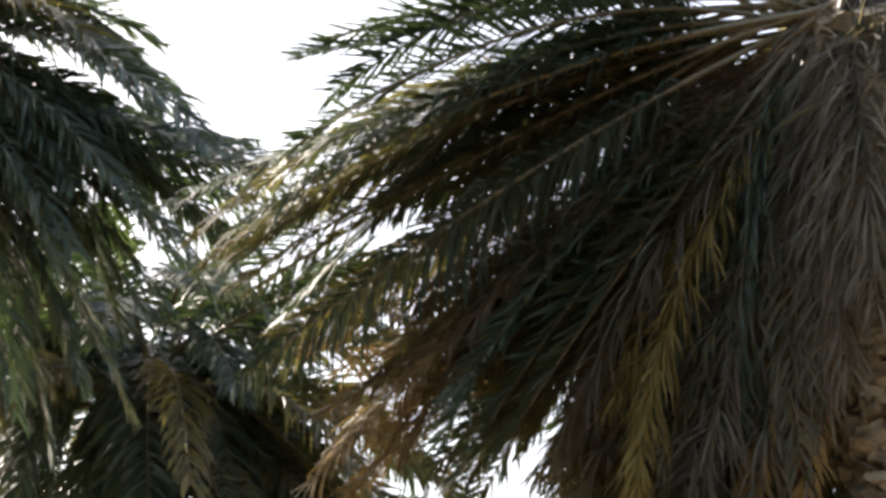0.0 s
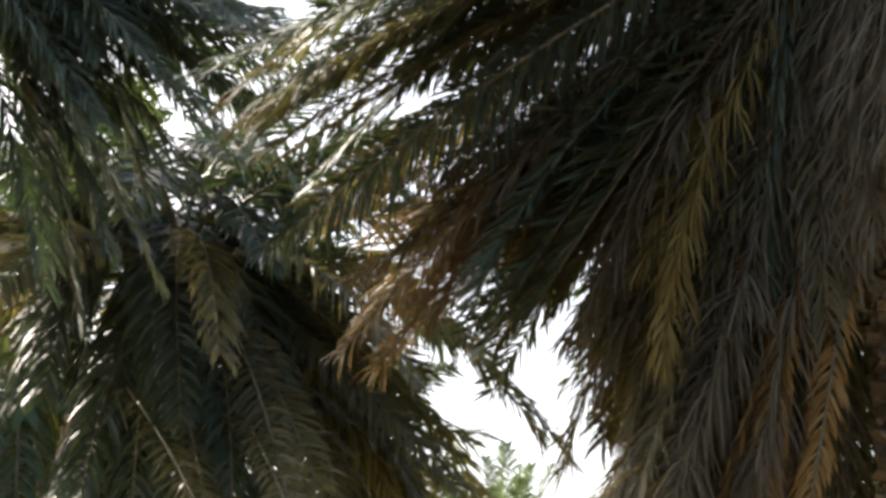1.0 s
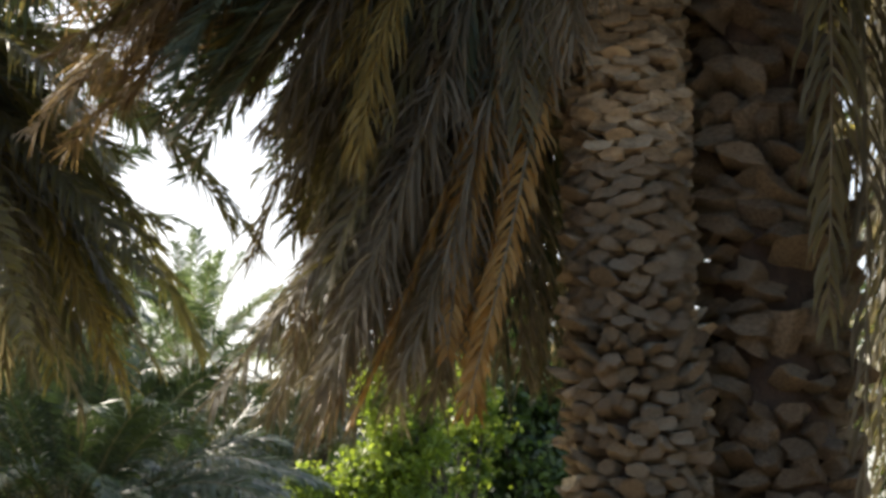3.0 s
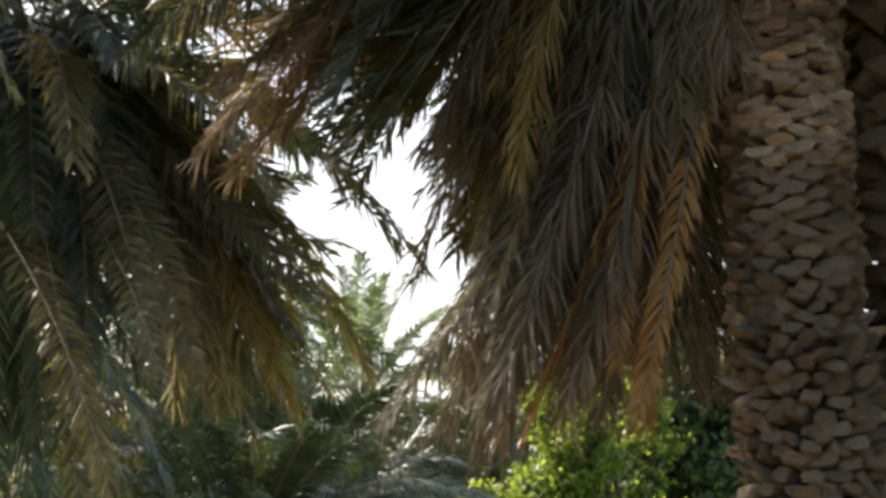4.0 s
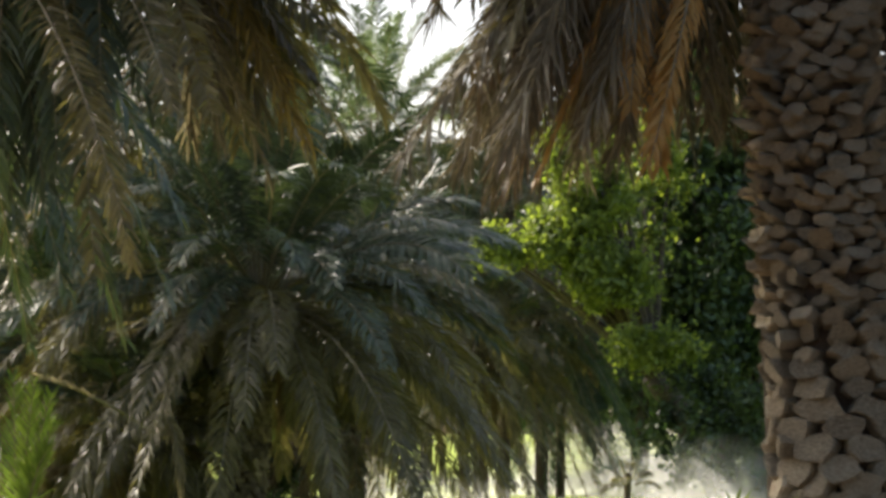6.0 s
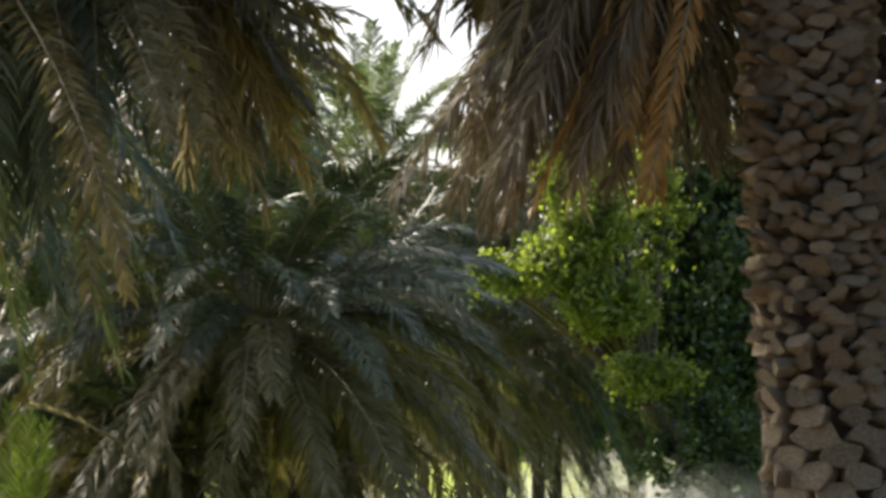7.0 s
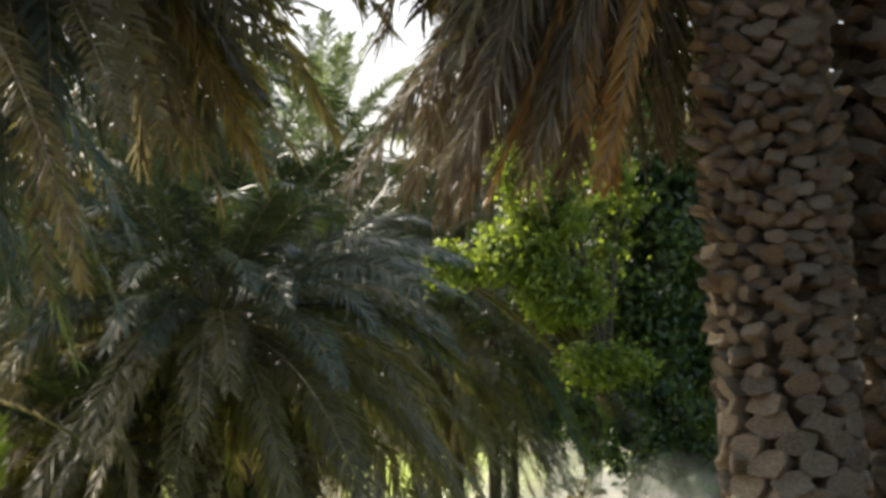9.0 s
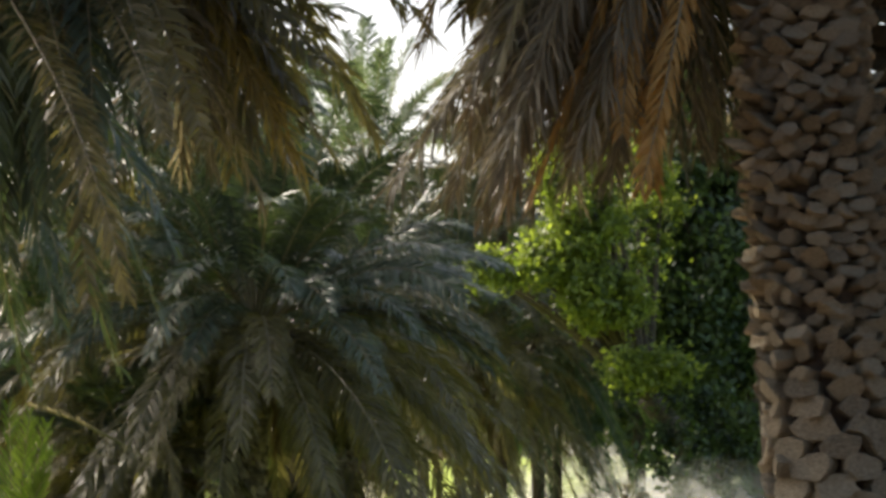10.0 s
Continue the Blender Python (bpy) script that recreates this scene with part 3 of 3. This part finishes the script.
far_palm(770, 51.0, 260, 760, 60, 3.0, [GREEN, OLIVE, OLIVE], "date palm with arching olive fronds", 0.1, lo=-20)
# DEEP fronds on these palms carry the grove's shade in their colour.
far_palm(905, 56.0, 360, 905, 54, 3.0, [GREEN, DEEP], "date palm deep in shade", 0.13, skirts=8)
far_palm(938, 57.0, 380, 940, 44, 3.0, [GREEN, DEEP], "slender date palm deep in shade", 0.1, skirts=8)
far_palm(1012, 70.0, 400, 1012, 46, 3.2, [GREEN, DEEP], "distant date palm in spray", 0.2)


# Added at the left, mostly hidden, to keep sun off the low palms.
far_palm(-346, 29.5, -126, -346, 46, 2.6, [GREEN, OLIVE], "tall date palm added to shade the low ones", 0.2, lo=-35)
far_palm(1054, 43.0, 650, 1058, 10, 0.5, [GREEN, OLIVE], "slim young palm standing in the spray", 0.06, lo=20, length=0.16, width=0.02, pairs=30)
rusty = far_palm(520, 33.5, 560, 522, 12, 0.9, [OLIVE, RUST], "small palm with rust-brown dead fronds", 0.06, lo=-40)
for tu, tv in [(552, 790), (505, 770), (530, 740), (488, 720)]:
    frond(rusty, at(522, 565, 33.4), at(tu - 4, 600, 33.0), at(tu, tv, 33.0), RUST, 0.25, 0.03, 0.6, 45, 30, 0.02)


# ---- broad-leaved trees ----
def leaf_cloud(centres, radii, n, size):
    v = np.zeros((n, 4, 3))
    k = rng.integers(len(centres), size=n)
    d = rng.normal(0, 1, (n, 3))
    d /= np.linalg.norm(d, axis=1)[:, None]
    c = np.asarray(centres)[k] + d * (np.asarray(radii)[k] * np.abs(rng.normal(0, 0.75, n)))[:, None]
    a = rng.normal(0, 1, (n, 3)); a /= np.linalg.norm(a, axis=1)[:, None]
    b = np.cross(a, rng.normal(0, 1, (n, 3))); b /= np.linalg.norm(b, axis=1)[:, None]
    s = (size * (0.6 + 0.8 * rng.random(n)))[:, None]
    v[:, 0], v[:, 1], v[:, 2], v[:, 3] = c - a * s, c + b * s * 0.45, c + a * s, c - b * s * 0.45
    return v.reshape(-1, 3), np.arange(n * 4).reshape(n, 4), np.zeros((0, 3), int)


def tree(base, fork, top, spread, n, size, mat, label, clumps=40, thick=0.22, category="tree", small=0.16, lobes=()):
    """A trunk, limbs and a crown of leaf clumps. Lobes: centre, spread and clumps of further parts of the crown."""
    p = thing("tree", base, label, category, "broad-leaved trees")
    o = base
    line = bezier(base - o, (base + fork) / 2 - o + Vector((0.1, 0, 0.3)), fork - o, 12)
    v, f = tube(line, np.linspace(thick, thick * 0.6, 12), 9)
    part("trunk", flat_mesh("trunk", v, f, WOOD, True), p)
    centres, radii = [], []
    for mid, wide, count in ((top, spread, clumps), *lobes):
        for k in range(count):
            d = Vector(rng.normal(0, 1, 3)).normalized()
            c = mid + Vector((d.x * wide[0], d.y * wide[1], d.z * wide[2])) * (0.35 + 0.65 * rng.random())
            centres.append(tuple(c - o))
            radii.append(min(spread) * (small + 0.2 * rng.random()))
            if k % 4 == 0:
                lv, lf = tube(bezier(fork - o, (fork * 0.4 + c * 0.6) - o + Vector((0, 0, 0.3)), c - o, 8), np.linspace(thick * 0.3, 0.015, 8), 5)
                part("limb", flat_mesh("limb", lv, lf, WOOD, True), p)
    part("crown", blade_mesh("crown", *leaf_cloud(centres, radii, n, size), mat), p)
    return p


# Sunlit side in BROAD; darker DEEP trees stand in for its shaded side.
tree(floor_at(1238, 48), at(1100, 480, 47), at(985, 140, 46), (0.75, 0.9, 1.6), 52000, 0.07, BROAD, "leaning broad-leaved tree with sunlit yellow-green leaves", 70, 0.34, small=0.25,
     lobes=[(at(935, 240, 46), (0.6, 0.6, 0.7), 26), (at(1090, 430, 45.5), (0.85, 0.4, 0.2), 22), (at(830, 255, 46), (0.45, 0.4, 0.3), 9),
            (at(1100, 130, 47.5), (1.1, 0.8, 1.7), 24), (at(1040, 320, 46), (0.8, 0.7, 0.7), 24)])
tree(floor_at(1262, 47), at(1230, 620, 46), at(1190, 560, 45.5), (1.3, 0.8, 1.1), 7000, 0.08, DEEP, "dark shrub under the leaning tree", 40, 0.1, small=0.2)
tree(floor_at(1330, 50), at(1230, 400, 50), at(1190, 280, 49.5), (1.9, 1.2, 4.0), 46000, 0.1, DEEP, "dark-leaved tree standing in for the leaning tree's shaded side", 90, small=0.3)
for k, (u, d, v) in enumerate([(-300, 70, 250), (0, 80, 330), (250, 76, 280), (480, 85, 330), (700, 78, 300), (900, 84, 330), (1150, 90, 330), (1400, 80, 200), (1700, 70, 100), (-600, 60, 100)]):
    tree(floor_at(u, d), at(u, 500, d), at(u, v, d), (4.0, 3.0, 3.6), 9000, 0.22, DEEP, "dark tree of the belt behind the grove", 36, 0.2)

tree(floor_at(1285, 50), at(1280, 420, 50), at(1200, 120, 55), (2.6, 1.5, 3.0), 16000, 0.12, DEEP, "broad-leaved tree with dense leaves darkened for shade", 40)

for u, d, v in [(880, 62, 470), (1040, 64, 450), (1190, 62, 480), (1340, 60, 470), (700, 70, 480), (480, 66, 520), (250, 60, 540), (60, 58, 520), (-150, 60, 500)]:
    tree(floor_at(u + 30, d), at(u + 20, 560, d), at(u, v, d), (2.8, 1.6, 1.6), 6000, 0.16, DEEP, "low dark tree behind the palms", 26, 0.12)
far_palm(838, 54.0, 80, 850, 50, 2.6, [OLIVE, OLIVE, GREEN], "date palm with olive fronds", 0.12, lo=-20)
# Three palms added out of view, right, to give shade and close the grove.
far_palm(2250, 16.0, -500, 2250, 60, 2.6, [GREEN, OLIVE], "unseen date palm added right of view for shade", 0.2, skirts=14)
far_palm(2700, 24.0, -300, 2700, 60, 2.8, [GREEN, OLIVE], "unseen date palm added right of view for shade", 0.2, skirts=14)
far_palm(2100, 30.0, -200, 2100, 60, 2.8, [GREEN, OLIVE], "unseen date palm added right of view for shade", 0.2, skirts=14)

# Unseen trees added behind and beside the path to hold back sky light.
for x, y in [(-9, -9), (0, -12), (9, -8), (-14, 3), (14, 2), (-6, -6), (5, -7)]:
    base = Vector((x, y, 0))
    tree(base, base + Vector((0.3, 0, 3.0)), base + Vector((0.2, 0, 6.0)), (4.0, 3.5, 3.2), 6000, 0.2, DEEP, "unseen broad-leaved tree added behind the path to cut skylight", 30, 0.22)

tree(floor_at(1080, 62), at(1080, 300, 62), at(1050, 30, 62), (3.6, 1.8, 2.8), 14000, 0.15, DEEP, "dark tree above the lawn", 40, 0.2)
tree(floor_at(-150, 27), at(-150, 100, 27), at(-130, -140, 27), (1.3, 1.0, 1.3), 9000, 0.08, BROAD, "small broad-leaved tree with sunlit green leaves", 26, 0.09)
for u, d, v, wide, high in [(270, 33, 700, 0.5, 0.75), (440, 34.5, 690, 0.32, 0.8), (95, 35, 690, 0.45, 0.8)]:
    tree(floor_at(u, d), at(u, v + 30, d), at(u, v, d), (wide, 0.5, high), 4200, 0.06, DEEP, "dark shrub between the palm trunks", 24, 0.05, small=0.3)
tree(floor_at(1310, 58), at(1300, 640, 58), at(1290, 600, 58), (1.2, 1.0, 0.9), 4000, 0.1, DEEP, "dark shrub at the lawn's edge", 16, 0.06)
left_shoot = thing("palm_shoot", floor_at(-30, 18.0), "young palm shoot with fresh green fronds", "palm shoot")
for tu, tv in [(38, 515), (48, 565), (8, 495), (-30, 480), (30, 610)]:
    frond(left_shoot, floor_at(-30, 18.0), at(-20, 700, 18.0), at(tu, tv, 17.8), FRESH, 0.22, 0.016, 0.1, 50, 40, 0.012, 0.3)

# ---- spray over the lawn ----
mist = thing("spray_mist", floor_at(900, 48), "white backlit sprinkler spray drifting over the lawn", "mist", kind="stuff")
disc = [(math.cos(2 * math.pi * k / 24), 0.12 * math.sin(4 * math.pi * k / 24), math.sin(2 * math.pi * k / 24)) for k in range(24)] + [(0, -0.1, 0)]
puff = flat_mesh("puff", disc, [(k, (k + 1) % 24, 24) for k in range(24)], SPRAY, True)
for u, v, d, w, h in [(760, 730, 43, 2.0, 0.7), (880, 742, 42, 2.4, 0.5), (1010, 745, 44, 2.3, 0.6), (1130, 720, 46, 2.3, 1.0),
                      (1240, 700, 44, 1.8, 1.2), (980, 660, 60, 3.2, 1.5), (1100, 655, 66, 3.6, 1.6), (850, 690, 60, 2.4, 1.0),
                      (640, 700, 47, 1.6, 0.9), (1190, 740, 40, 1.8, 0.7), (1080, 640, 78, 4.2, 1.7), (950, 600, 76, 4.0, 2.0), (1160, 690, 58, 2.6, 1.2),
                      (1060, 665, 70, 2.6, 1.0), (1130, 665, 72, 2.6, 1.0), (1000, 690, 61, 2.6, 1.0), (900, 700, 60, 2.8, 1.0), (1270, 680, 60, 2.2, 1.4), (1255, 600, 66, 2.6, 1.6), 
                      (850, 765, 34, 2.0, 0.3), (960, 772, 33, 1.8, 0.22), (1080, 765, 34, 1.8, 0.35), (1190, 760, 36, 1.8, 0.5), (1090, 665, 56, 1.6, 0.6), (1120, 660, 57, 1.4, 0.6), (1060, 670, 58, 1.4, 0.5), (22, 750, 36, 0.4, 0.5)]:
    ob = part("puff", puff, mist)
    p = at(u, v, d) - mist.location
    ob.matrix_basis = Matrix.LocRotScale(p, Euler((rng.normal(0, 0.1), 0, rng.normal(0.35, 0.15))), (w, 1.0, h))

# ---- concrete slab on the grass ----
bm = bmesh.new()
bmesh.ops.create_cube(bm, size=1.0, matrix=Matrix.Diagonal((1.02, 0.45, 0.13, 1)))
bmesh.ops.bevel(bm, geom=bm.edges[:], offset=0.015, segments=2, affect="EDGES")
me = bpy.data.meshes.new("slab_top")
bm.to_mesh(me); bm.free()
me.materials.append(STONE)
slab = thing("concrete_bench", floor_at(487, 26.5), "low weathered concrete bench on the lawn", "bench")
slab.rotation_euler = (0, 0, radians(-12))
top = part("seat", me, slab); top.location = (0, 0, 0.13)
for x in (-0.32, 0.36):
    bm = bmesh.new()
    bmesh.ops.create_cube(bm, size=1.0, matrix=Matrix.Diagonal((0.14, 0.36, 0.16, 1)))
    bmesh.ops.bevel(bm, geom=bm.edges[:], offset=0.012, segments=1, affect="EDGES")
    me = bpy.data.meshes.new("foot")
    bm.to_mesh(me); bm.free()
    me.materials.append(STONE)
    ob = part("foot", me, slab); ob.location = (x, 0, 0.0)

# ---- weeds under the palms ----
spots = [tuple(floor_at(u, d) + Vector((0, 0, 0.06))) for u, d in zip(np.linspace(30, 345, 46), 28.2 + 1.2 * rng.random(46))]
weed = new("weed", blade_mesh("weed", *leaf_cloud(spots, [0.1] * 46, 1500, 0.045), FRESH))
tagged(weed, "pale green weeds along the foot of the palms", "weeds", kind="stuff")

# ---- young shoots by the near trunk ----
shoot = thing("palm_shoot", floor_at(1300, 8.2), "young date palm shoot with stiff spiky fronds", "palm shoot")
for bu, bv, tu, tv, mat in [(1215, 960, 1085, 760, GREEN), (1265, 960, 1245, 715, FRESH), (1330, 980, 1350, 730, FRESH), (1300, 1000, 1290, 800, FRESH), (1200, 1000, 1150, 830, GREEN)]:
    frond(shoot, at((bu + 1300) / 2, 1180, 8.3), at(bu, bv, 8.2), at(tu, tv, 8.1), mat, 0.19, 0.013, 0.0, 46, 22, 0.012, 0.35, fold=0.5)

# ---- leaf bases on the near trunks ----
boots(palm_b, B_AXIS, 0.22, [(0, 9, 0.08, 0.07, 1.4, 0.16), (2.4, 12, 0.06, 0.08, 1.2, 0.26), (3.2, 9, 0.07, 0.09, 1.2, 0.26)], 140, 0.25, BOOT_DARK, 0.12, 0.3, (2.0, 4.6))
boots(palm_d, (floor_at(-230, 15.0), at(-260, 0, 15.0), HUB_D), 0.18, [(0, 11, 0.08, 0.05, 1.5, 0.15)], mat=BOOT_DARK)
boots(palm_a, A_AXIS, 0.185, [(0, 8, 0.066, 0.05, 1.58, 0.07), (1.65, 8, 0.066, 0.05, 1.56, 0.08), (1.95, 14, 0.046, 0.065, 1.2, 0.2),
                              (2.8, 16, 0.041, 0.065, 1.2, 0.22), (3.15, 10, 0.034, 0.05, 1.5, 0.11), (4.5, 9, 0.032, 0.05, 1.5, 0.1)], 300, 0.16, BOOT, 0.04, 0.12, (0.95, 3.4))
